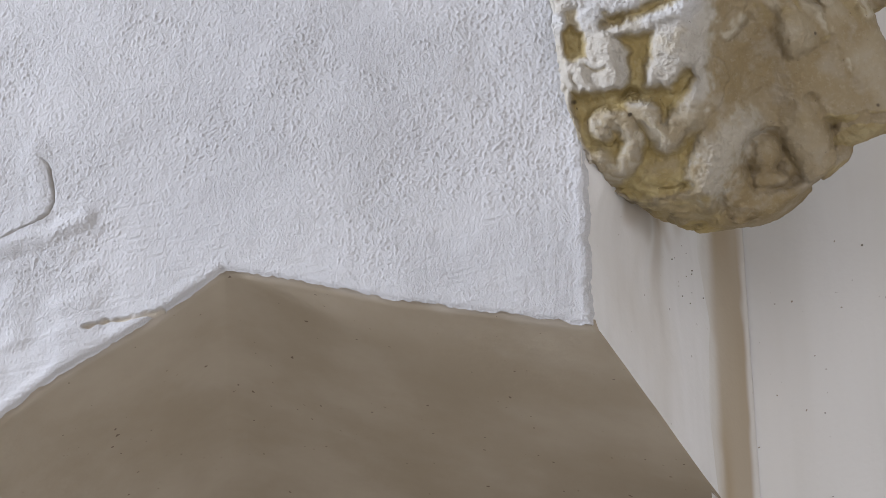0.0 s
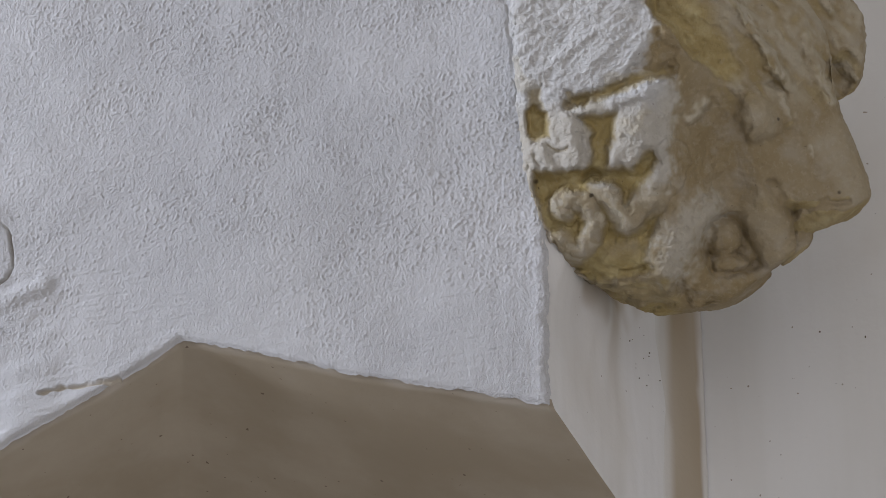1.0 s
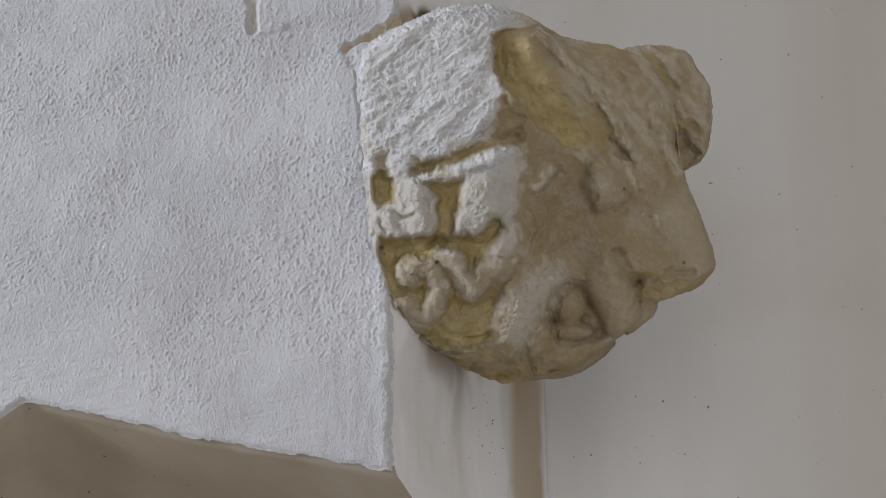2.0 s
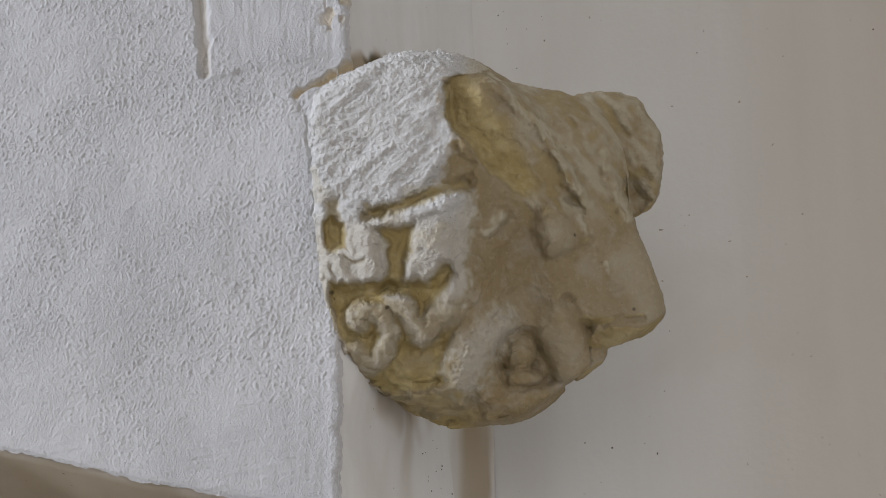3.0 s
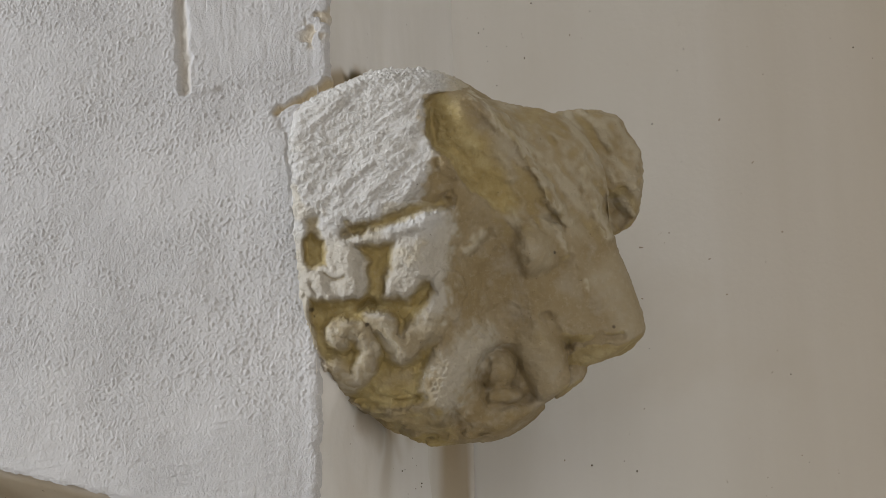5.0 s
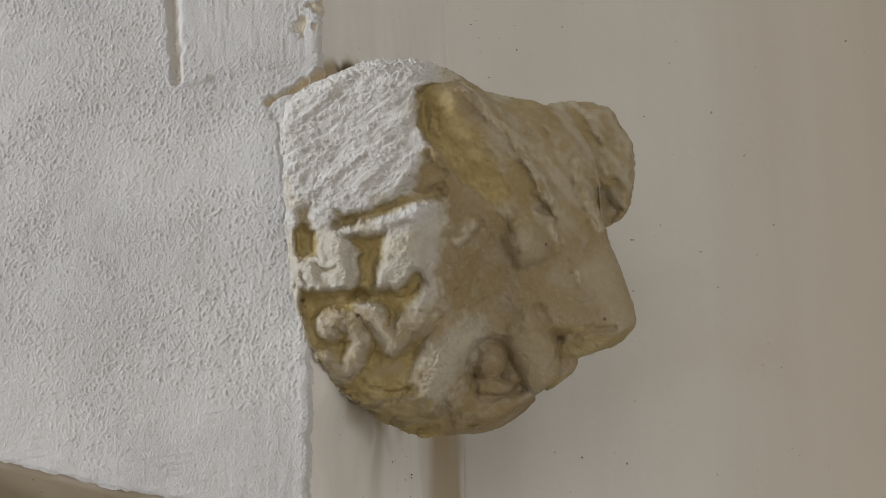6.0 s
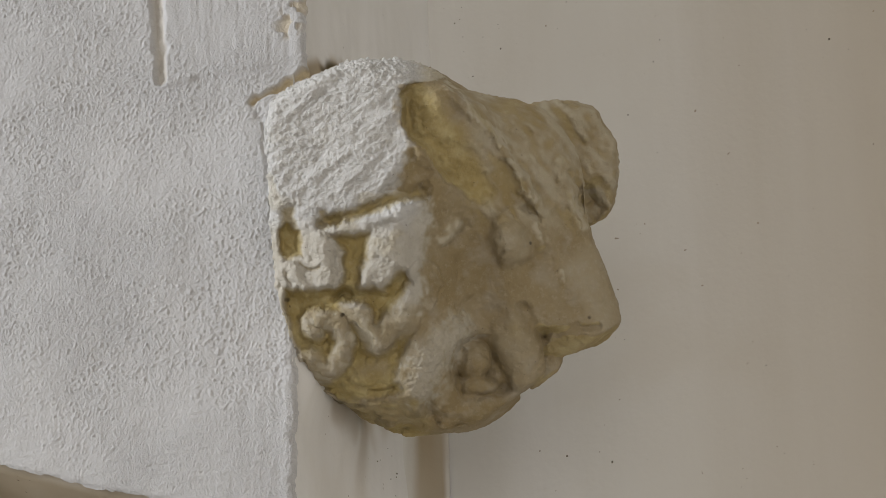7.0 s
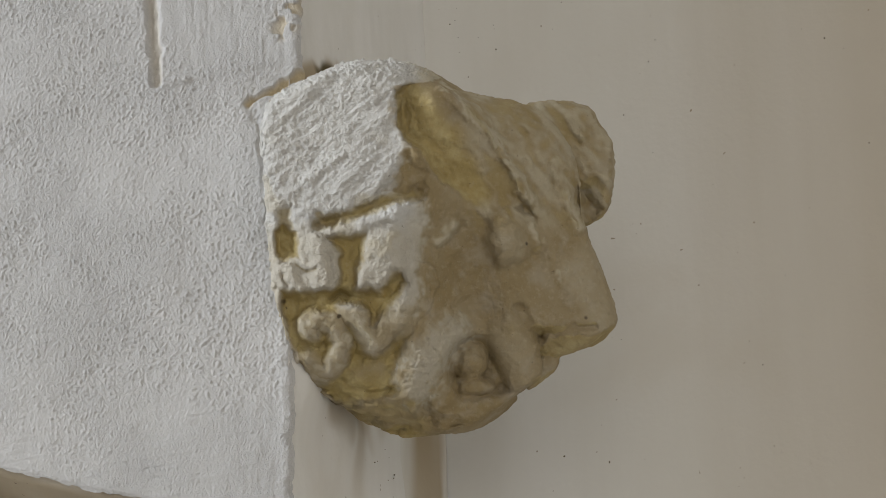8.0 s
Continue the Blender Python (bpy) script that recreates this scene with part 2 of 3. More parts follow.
    p = place(h, -out, z)
    ob = mesh_object("wall_front", p.reshape(-1, 3), sheet_quads(cols, rows), LIMEWASH, bare_or_shade=bare_or_shade.ravel())
    tagged(ob, "rough white limewashed plaster wall with cracks and chips", "wall", kind="structure")
    # the plain remainder of the same wall, above and beside
    hh = np.linspace(reach, 4.7, 30)
    g, k = np.meshgrid(hh, np.linspace(0, 1, 24), indexing="ij")
    zz = sill(g) + (TOP - sill(g)) * k
    rest = mesh_object("plaster_field", place(g, 0.004, zz).reshape(-1, 3), sheet_quads(30, 24), LIMEWASH, bare_or_shade=np.zeros(g.size))
    rest.parent = ob
    g, k = np.meshgrid(np.linspace(-0.012, reach, 20), np.linspace(z_top, TOP, 20), indexing="ij")
    rest = mesh_object("plaster_field", place(g, 0.004, k).reshape(-1, 3), sheet_quads(20, 20), LIMEWASH, bare_or_shade=np.zeros(g.size))
    rest.parent = ob
    # solid core
    ring = [place(a, b, c) for c in (3.45, TOP) for a, b in ((0.03, 0.03), (4.7, 0.03), (4.7, 0.46), (0.03, 0.46))]
    core = mesh_object("core", ring, [(3, 2, 1, 0), (4, 5, 6, 7), (0, 1, 5, 4), (1, 2, 6, 5), (2, 3, 7, 6), (3, 0, 4, 7)], ROOM, smooth=False)
    core.parent = ob


def foot(d):
    """Height of the lower edge of the wall's side."""
    return 3.2440 - 0.107 * d


def side_wall():
    cols, rows = 160, 420
    i, j = np.meshgrid(np.linspace(0, 1, cols), np.linspace(0, 1, rows), indexing="ij")
    d = 0.002 + i * (DEPTH + 0.02)
    z = foot(d) - 0.0005 + (4.3 - foot(d)) * j
    bulge = 0.002 * lump(d * 14, z * 10, z * 0, 31) + 0.0006 * lump(d * 60, z * 30, z * 0, 32)
    # side bulged out to the foot of the carving, shaped to close a gap in the camera's view
    bulge = bulge + 0.017 * np.exp(-((z - 3.425) / 0.045) ** 2) * ease(0.0, 0.035, d) * ease(0.30, 0.10, d)
    # grime under the carving and the runs below it
    under = ease(0.035, 0.0, stroke(d, z, (0.10, 3.42), (0.22, 3.455), (0.40, 3.53)) + 0.02 * lump(d * 30, z * 30, z * 0, 33))
    run = ease(0.034, 0.006, np.abs(d - 0.205 + 0.008 * lump(z * 20, z * 0, z * 0, 34))) * ease(3.30, 3.43, z)
    run = np.maximum(run, 0.4 * ease(0.02, 0.0, np.abs(d - 0.085 + 0.006 * lump(z * 16, z * 0, z * 0, 37))) * ease(3.33, 3.43, z))
    wash = ease(0.26, 0.14, d + 0.03 * lump(d * 18, z * 6, z * 0, 35)) * ease(3.24, 3.36, z)
    brown_tint = np.clip(0.5 * under + 0.40 * run + 0.07 * wash, 0, 1) * ease(3.66, 3.60, z)
    moss = ease(0.020, 0.003, stroke(d, z * 1.6, (0.045, 3.757 * 1.6), (0.12, 3.800 * 1.6), (0.165, 3.834 * 1.6)) + 0.012 * lump(d * 25, z * 40, z * 0, 36))
    brown_tint = np.clip(brown_tint + 0.9 * moss + 0.05 * ease(3.58, 3.72, z), 0, 1)
    tuft = ease(0.016, 0.003, stroke(d, z * 1.5, (0.10, 3.793 * 1.5), (0.145, 3.816 * 1.5)) + 0.008 * lump(d * 40, z * 60, z * 0, 38))
    ob = mesh_object("wall_side", place(-0.0 - bulge, d, z).reshape(-1, 3), sheet_quads(cols, rows, True), PALE, brown_tint=brown_tint.ravel(), moss=tuft.ravel())
    tagged(ob, "smooth pale plaster side of the wall, stained below the carving", "wall", kind="structure")
    g, k = np.meshgrid(np.linspace(0.002, DEPTH + 0.02, 8), np.linspace(4.29, TOP, 12), indexing="ij")
    up = mesh_object("plaster_field", place(0.002, g, k).reshape(-1, 3), sheet_quads(8, 12, True), PALE, brown_tint=np.full(g.size, 0.05))
    up.parent = ob


def back_wall():
    cols, rows = 220, 200
    i, j = np.meshgrid(np.linspace(-0.9, 0.9, cols), np.linspace(2.9, 4.3, rows), indexing="ij")
    wave = 0.003 * lump(i * 5, j * 4, i * 0, 41) + 0.0006 * lump(i * 30, j * 20, i * 0, 42)
    # right side browner, with its fall-off of light put into colour; top beiger
    falloff = 0.78 * ease(0.02, 0.78, i + 0.04 * lump(i * 8, j * 1.5, i * 0, 43)) + 0.16 * ease(3.82, 4.02, j) * ease(0.35, 0.0, i) + 0.06 * ease(0.2, 0.8, lump(i * 9, j * 1.2, i * 0, 44))
    ob = mesh_object("wall_back", place(-i, DEPTH - wave, j).reshape(-1, 3), sheet_quads(cols, rows, True), BEIGE, brown_tint=falloff.ravel())
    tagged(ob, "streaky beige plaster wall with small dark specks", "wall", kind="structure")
    for h0, h1, z0, z1 in ((-0.9, -5.2, 0, TOP), (5.0, 0.9, 0, TOP), (0.9, -0.9, 4.3, TOP), (0.9, -0.9, 0, 2.9)):
        g, k = np.meshgrid(np.linspace(h0, h1, 12), np.linspace(z0, z1, 12), indexing="ij")
        rest = mesh_object("plaster_field", place(g, DEPTH, k).reshape(-1, 3), sheet_quads(12, 12, True), BEIGE, brown_tint=np.zeros(g.size))
        rest.parent = ob


def soffit():
    cols, rows = 260, 120
    u = np.concatenate([np.linspace(-0.004, 0.8, 240), np.linspace(0.85, 4.6, 20)])
    h, d = np.meshgrid(u, np.linspace(0.0, 0.56, rows), indexing="ij")
    base = sill(h)
    soft = (sill(h - 0.02) + sill(h + 0.02) + base * 2) / 4
    base = base + (np.minimum(soft, base + 0.01) - base) * ease(0, 0.1, d)
    z = base + 0.001 + 0.006 * ease(0.008, 0.0, d) - (0.107 + 0.02 * ease(0.3, 0.4, h)) * d + 0.0012 * lump(h * 16, d * 16, h * 0, 51) * ease(0, 0.05, d)
    flare = 0.43 * ease(0.0, 0.38, h)
    lime_or_light = 0.3 * ease(0.016, 0.0, d + 0.008 * lump(h * 40, d * 60, h * 0, 52)) * (h > 0.0)
    ob = mesh_object("soffit", place(h + flare * d, d + 0.003, z).reshape(-1, 3), sheet_quads(cols, rows, True), BROWN, lime_or_light=lime_or_light.ravel())
    tagged(ob, "smooth brown plaster soffit under the white wall", "soffit", kind="structure")


def dirt_specks():
    """Small dark grains stuck to the smooth plaster, thickest above the carving."""
    rng = random.Random(4)
    spots = [(rng.gauss(0.00, 0.075), rng.gauss(4.06, 0.035), rng.uniform(0.0004, 0.0009)) for _ in range(34)]
    spots += [(rng.uniform(-0.75, 0.0), rng.uniform(3.1, 4.2), rng.uniform(0.0004, 0.0008)) for _ in range(50)]
    spots += [(-0.2282, 3.9076, 0.0009), (-0.4578, 3.9618, 0.0011), (-0.1451, 3.5051, 0.0012), (-0.1941, 3.4907, 0.0009), (-0.006, 3.522, 0.001)]
    bm = bmesh.new()
    for h, z, r in spots:
        m = pose(*place(h, DEPTH - 0.003, z), 0, 0, -16) @ Matrix.Diagonal((r, r * 0.8, r * rng.uniform(0.8, 1.8), 1))
        bmesh.ops.create_icosphere(bm, subdivisions=1, radius=1, matrix=m)
    for k in range(12):
        d, z, r = rng.gauss(0.31, 0.03), rng.gauss(3.44, 0.03), rng.uniform(0.0005, 0.001)
        bmesh.ops.create_icosphere(bm, subdivisions=1, radius=r, matrix=pose(*place(-0.002, d, z)))
    me = bpy.data.meshes.new("dirt_specks")
    bm.to_mesh(me)
    bm.free()
    me.materials.append(GRIME)
    tagged(new("dirt_specks", me), "tiny dark dirt specks stuck to the pale plaster", "dirt", kind="stuff")


def wall_cove():
    """Darker brown cove that fills the inner corner below the carving."""
    n, rows = 40, 120
    a, z = np.meshgrid(np.linspace(0, 1, n), np.linspace(2.9, 3.62, rows), indexing="ij")
    sag = 0.006 * np.sin(a * math.pi) + 0.0006 * lump(a * 6, z * 25, z * 0, 61)
    lip = 0.0016 * np.exp(-((a - 0.95) / 0.04) ** 2)
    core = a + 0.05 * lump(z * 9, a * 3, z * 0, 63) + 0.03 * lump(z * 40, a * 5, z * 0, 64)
    brown_tint = 0.25 * ease(0.0, 0.1, core) + 0.7 * ease(0.12, 0.34, core) * ease(0.95, 0.80, core) + 0.15 * ease(3.45, 3.58, z)
    brown_tint = np.clip(brown_tint * (0.9 + 0.25 * lump(a * 4, z * 5, z * 0, 62)), 0, 1)
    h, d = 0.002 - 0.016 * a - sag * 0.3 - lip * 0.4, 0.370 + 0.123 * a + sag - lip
    ob = mesh_object("wall_cove", place(h, d - 0.003, z).reshape(-1, 3), sheet_quads(n, rows, True), BEIGE, brown_tint=brown_tint.ravel())
    tagged(ob, "brown plaster cove in the corner below the carving", "moulding", kind="structure")


def room():
    # unseen shell round the camera; encloses the place and bounces light
    tagged(box("floor", (-5, -4.6, -0.2), (5, 5.5, 0), PAVING), "worn pale stone paving", "floor", kind="structure")
    tagged(box("ceiling", (-5, -4.6, TOP), (5, 5.5, TOP + 0.2), ROOM), "cream plaster ceiling", "ceiling", kind="structure")
    tagged(box("wall_east", (4.8, -4.6, 0), (5.1, 5.5, TOP), ROOM), "cream plaster wall", "wall", kind="structure")
    # side wall round its tall window opening
    west = box("wall_west", (-5.1, -4.6, 0), (-4.8, 5.5, 3.3), ROOM)
    tagged(west, "cream plaster wall with a tall window opening", "wall", kind="structure")
    for low, high in (((-5.1, -4.6, 6.1), (-4.8, 5.5, TOP)), ((-5.1, -4.6, 3.3), (-4.8, 2.5, 6.1)), ((-5.1, 3.9, 3.3), (-4.8, 5.5, 6.1))):
        box("masonry", low, high, ROOM).parent = west
    # unseen wall; its opening is added for the fill lamp
    south = box("wall_south", (-4.8, -2.7, 0), (4.8, -2.4, 0.75), ROOM)
    tagged(south, "unseen cream plaster wall with an opening added for the fill light", "wall", kind="structure")
    for low, high in (((-4.8, -2.7, 3.85), (4.8, -2.4, TOP)), ((-4.8, -2.7, 0.75), (-1.05, -2.4, 3.85)), ((3.45, -2.7, 0.75), (4.8, -2.4, 3.85))):
        box("masonry", low, high, ROOM).parent = south


front_wall()
side_wall()
back_wall()
soffit()
dirt_specks()
wall_cove()
room()


# ---- the carved head ----
def surface(field, low, step):
    """Quads over the zero level of a field on a regular grid."""
    nx, ny, nz = field.shape
    inside = field < 0
    c = np.zeros((nx - 1, ny - 1, nz - 1), dtype=np.int8)
    for a in (0, 1):
        for b in (0, 1):
            for e in (0, 1):
                c += inside[a:nx - 1 + a, b:ny - 1 + b, e:nz - 1 + e]
    cells = np.argwhere((c > 0) & (c < 8))
    number = np.full(c.shape, -1, dtype=np.int64)
    number[tuple(cells.T)] = np.arange(len(cells))
    total, count = np.zeros((len(cells), 3)), np.zeros(len(cells))
    corners = [(a, b, e) for a in (0, 1) for b in (0, 1) for e in (0, 1)]
    for p in corners:
        for axis in range(3):
            if p[axis]:
                continue
            q = list(p)
            q[axis] = 1
            f0, f1 = field[tuple((cells + p).T)], field[tuple((cells + q).T)]
            cross = (f0 < 0) != (f1 < 0)
            t = np.where(cross, f0 / np.where(cross, f0 - f1, 1), 0)
            point = np.array(p, dtype=float) + t[:, None] * (np.array(q) - np.array(p))
            total[cross] += point[cross]
            count += cross
    verts = (cells + total / count[:, None]) * step + np.array(low)
    quads = []
    for axis in range(3):
        u, v = (axis + 1) % 3, (axis + 2) % 3
        first = np.take(inside, range(field.shape[axis] - 1), axis)
        last = np.take(inside, range(1, field.shape[axis]), axis)
        edges = np.argwhere(first != last)
        ok = (edges[:, u] > 0) & (edges[:, v] > 0) & (edges[:, u] < field.shape[u] - 1) & (edges[:, v] < field.shape[v] - 1)
        edges = edges[ok]
        ids = []
        for du, dv in ((1, 1), (0, 1), (0, 0), (1, 0)):
            e = edges.copy()
            e[:, u] -= du
            e[:, v] -= dv
            ids.append(number[tuple(e.T)])
        q = np.stack(ids, 1)
        turn = ~first[tuple(edges.T)]
        q[turn] = q[turn][:, ::-1]
        quads.append(q)
    return verts, np.concatenate(quads)


def smin(a, b, k):
    h = np.clip(0.5 + 0.5 * (b - a) / k, 0, 1)
    return b * (1 - h) + a * h - k * h * (1 - h)


def smax(a, b, k):
    return -smin(-a, -b, k)


class Carving:
    """A solid built up and cut back stroke by stroke. x and y are places in the camera's closing view, y down, w
    towards the camera, in units of 0.55 mm.
    """

    def __init__(self, low, high, step):
        axes = [np.arange(a, b, step, dtype=np.float32) for a, b in zip(low, high)]
        self.low, self.step = low, step
        self.x, self.y, self.w = np.meshgrid(*axes, indexing="ij")
        self.f = np.full(self.x.shape, 1e3, dtype=np.float32)

    def ball(self, centre, radii, power=2.0):
        p = [np.abs(a - c) / r for a, c, r in zip((self.x, self.y, self.w), centre, radii)]
        k0 = sum(a ** power for a in p) ** (1 / power)
        slope = np.sqrt(sum((a ** (power - 1) / r) ** 2 for a, r in zip(p, radii))) / (k0 ** (power - 1) + 1e-6)
        return (k0 - 1) / (slope + 1e-6)

    def bar(self, a, b, ra, rb):
        a, b = np.array(a, dtype=np.float32), np.array(b, dtype=np.float32)
        d = b - a
        t = np.clip(((self.x - a[0]) * d[0] + (self.y - a[1]) * d[1] + (self.w - a[2]) * d[2]) / (d @ d), 0, 1)
        return np.sqrt((self.x - a[0] - t * d[0]) ** 2 + (self.y - a[1] - t * d[1]) ** 2 + (self.w - a[2] - t * d[2]) ** 2) - (ra + (rb - ra) * t)

    def plane(self, at, n):
        n = np.array(n, dtype=np.float32)
        n /= np.linalg.norm(n)
        return (self.x - at[0]) * n[0] + (self.y - at[1]) * n[1] + (self.w - at[2]) * n[2]

    def add(self, d, k=12):
        self.f = smin(self.f, d, k)

    def cut(self, d, k=8):
        self.f = smax(self.f, -d, k)

    def keep(self, d, k=12):
        self.f = smax(self.f, d, k)


def region(x, y, *pts):
    """Distance to the border of a closed outline, positive inside."""
    inside = np.zeros(x.shape, dtype=bool)
    for (ax, ay), (bx, by) in zip(pts, pts[1:] + pts[:1]):
        if ay != by:
            inside ^= ((ay > y) != (by > y)) & (x < (bx - ax) * (y - ay) / (by - ay) + ax)
    return np.where(inside, 1, -1) * stroke(x, y, *pts, pts[0])


def refine(v, q):
    """Splits every quad into four and relaxes the new net."""
    n = len(v)
    pairs = np.concatenate([q[:, [k, (k + 1) % 4]] for k in range(4)])
    pairs.sort(axis=1)
    code, back = np.unique(pairs[:, 0].astype(np.int64) * n + pairs[:, 1], return_inverse=True)
    back = back.reshape(-1)
    mid = (v[code // n] + v[code % n]) / 2
    e = [n + back[k * len(q):(k + 1) * len(q)] for k in range(4)]
    c = n + len(code) + np.arange(len(q))
    v = np.concatenate([v, mid, v[q].mean(1)])
    q = np.concatenate([np.stack([q[:, k], e[k], c, e[k - 1]], 1) for k in range(4)])
    for _ in range(3):
        total, count = np.zeros_like(v), np.bincount(q.ravel(), minlength=len(v))
        for axis in range(3):
            face = v[q, axis].mean(1)
            total[:, axis] = np.bincount(q.ravel(), weights=np.repeat(face, 4), minlength=len(v))
        v = 0.4 * v + 0.6 * total / count[:, None]
    return v, q


def directions(v, q):
    """Outward direction at every corner of a net of quads."""
    face = np.cross(v[q[:, 2]] - v[q[:, 0]], v[q[:, 3]] - v[q[:, 1]])
    n = np.stack([np.bincount(q.ravel(), weights=np.repeat(face[:, k], 4), minlength=len(v)) for k in range(3)], 1)
    return n / (np.linalg.norm(n, axis=1) + 1e-9)[:, None]


EAR = ((700, 156), (722, 147), (768, 146), (792, 172), (822, 218), (862, 268), (895, 330), (903, 368), (880, 378), (840, 366),
       (800, 334), (764, 300), (748, 268), (716, 244), (699, 205))
MANE = ((490, 514), (540, 522), (592, 516), (640, 514), (676, 510), (702, 480), (746, 496), (748, 552), (722, 606), (704, 650), (692, 692),
        (640, 704), (590, 704), (556, 694), (532, 650), (512, 606))
CLEFT = ((582, 424), (606, 418), (646, 414), (645, 440), (632, 500), (622, 536), (588, 536), (600, 480), (600, 445))
SOCKET = ((468, 412), (500, 398), (524, 412), (528, 456), (502, 464), (474, 452))


def mane_and_face(x, y):
    """Height of the carved relief over the dressed block; and of its sunk parts alone."""
    wob = 4.5 * lump(x / 26, y / 26, x * 0, 90) + 2.2 * lump(x / 9, y / 9, x * 0, 91)
    px, py = x + wob, y + 4.5 * lump(x / 26, y / 26, x * 0, 92) + 2.2 * lump(x / 9, y / 9, x * 0, 93)

    def line(height, radius, *pts, flat=0.0):
        return height * ease(radius, radius * flat, stroke(px, py, *pts))

    def well(depth, bevel, pts):
        return -depth * ease(-0.4 * bevel, 0.6 * bevel, region(px, py, *pts))

    def roll(height, radius, *pts):
        return height * np.clip(1 - (stroke(px, py, *pts) / radius) ** 2, 0, 1) ** 1.1

    # sunk ground of the lower mane, with its rolls and curls left standing
    ground = -well(37, 28, MANE)
    rolls = np.maximum.reduce([
        roll(36, 28, (540, 578), (552, 588)), roll(38, 27, (542, 574), (566, 566), (592, 574), (606, 606), (600, 636), (584, 656), (562, 666)),
        roll(40, 31, (614, 554), (638, 562), (652, 590), (668, 606)), roll(43, 36, (666, 608), (696, 574), (726, 532), (744, 500)),
        roll(31, 29, (548, 640), (562, 654)), roll(14, 16, (560, 556), (600, 556)),
        15 * ease(-6, 30, region(px, py, (612, 634), (690, 622), (712, 640), (690, 692), (600, 698), (590, 676)))])
    ground = ground * (1 - 0.55 * ease(690, 748, px) * ease(540, 590, py))
    sunk = -ground + np.minimum(rolls, ground + 5)
    sunk = sunk + well(30, 22, CLEFT) + well(34, 24, SOCKET) + well(14, 15, ((486, 374), (514, 360), (524, 404), (490, 408)))
    sunk = sunk + line(-22, 21, (562, 400), (604, 388), (662, 366), (742, 343), flat=0.0) + line(-12, 15, (566, 378), (590, 396), flat=0.2)
    sunk = sunk + line(-24, 14, (533, 655), (538, 674), (546, 692), flat=0.2) + line(-18, 16, (590, 708), (645, 707), (702, 690), flat=0.2)
    sunk = sunk + line(-10, 9, (520, 470), (540, 482), (556, 476)) + line(-8, 10, (500, 490), (512, 506))
    sunk = sunk * ease(0, 14, x - 464 - (y - 190) * 0.075)
    ear = well(1, 18, EAR) * (4 + 50 * ease(0, 115, stroke(px, py, (768, 146), (822, 218), (862, 268), (903, 368), (870, 378))))
    # ridges and lesser cuts
    h = line(8, 14, (640, 399), (690, 384), (738, 362)) + line(5, 8, (592, 699), (645, 699)) + line(20, 46, (800, 592), (760, 634), (734, 692))
    h = h + well(16, 22, ((722, 268), (757, 306), (744, 342), (664, 352), (698, 302)))
    h = h + line(12, 22, (560, 432), (566, 500), flat=0.3) + line(10, 26, (672, 440), (720, 470), flat=0.3) + line(9, 16, (512, 484), (530, 512), flat=0.2)
    h = h + line(-24, 100, (806, 440), (846, 524), flat=0.1) + line(7, 40, (856, 570), (900, 540)) + line(6, 16, (776, 428), (802, 398)) + line(-5, 18, (790, 436), (820, 400))
    h = h + line(15, 20, (784, 150), (830, 204), (872, 240), (905, 302), (940, 354)) + line(8, 12, (866, 236), (898, 290), (930, 336))
    h = h + line(-9, 44, (915, 256), (966, 330)) + line(7, 18, (880, 214), (940, 226), (985, 250))
    h = h + line(13, 22, (984, 285), (1002, 345), (1026, 402)) + well(24, 20, ((1008, 318), (1042, 326), (1064, 372), (1042, 398), (1022, 388)))
    # eye under its lid
    h = h + line(-13, 80, (900, 424), (906, 430), flat=0.2) + roll(20, 38, (894, 420), (902, 438)) + line(25, 46, (894, 420), (902, 438), flat=0.25)
    h = h + line(13, 18, (876, 388), (906, 376), (934, 396), (948, 432)) + well(13, 16, ((904, 366), (926, 362), (944, 376), (950, 398), (930, 388)))
    h = h + line(9, 20, (922, 340), (944, 356)) + line(8, 26, (950, 380), (984, 470), (1010, 520))
    h = h + 1.2 * lump((0.9 * x + 0.4 * y) / 60, (0.9 * y - 0.4 * x) / 15, x * 0, 97) + 2.5 * lump((0.8 * x + 0.6 * y) / 40, (0.8 * y - 0.6 * x) / 34, x * 0, 98)
    # nostril, lips and teeth
    h = h + line(-18, 20, (920, 548), (931, 582), (952, 596)) + line(-10, 12, (952, 596), (1000, 582), (1048, 578))
    h = h + line(-14, 16, (756, 716), (758, 736), (772, 744), (812, 749)) + line(-8, 10, (812, 624), (808, 700))
    h = h + line(-8, 20, (812, 614), (832, 604), (850, 606), (870, 640), (888, 684)) + line(-5, 12, (816, 664), (838, 660), (862, 668))
    h = h + line(-6, 9, (936, 668), (950, 640), (954, 600)) + line(-7, 10, (838, 706), (884, 690))
    return h + sunk + ear, -sunk, -ear


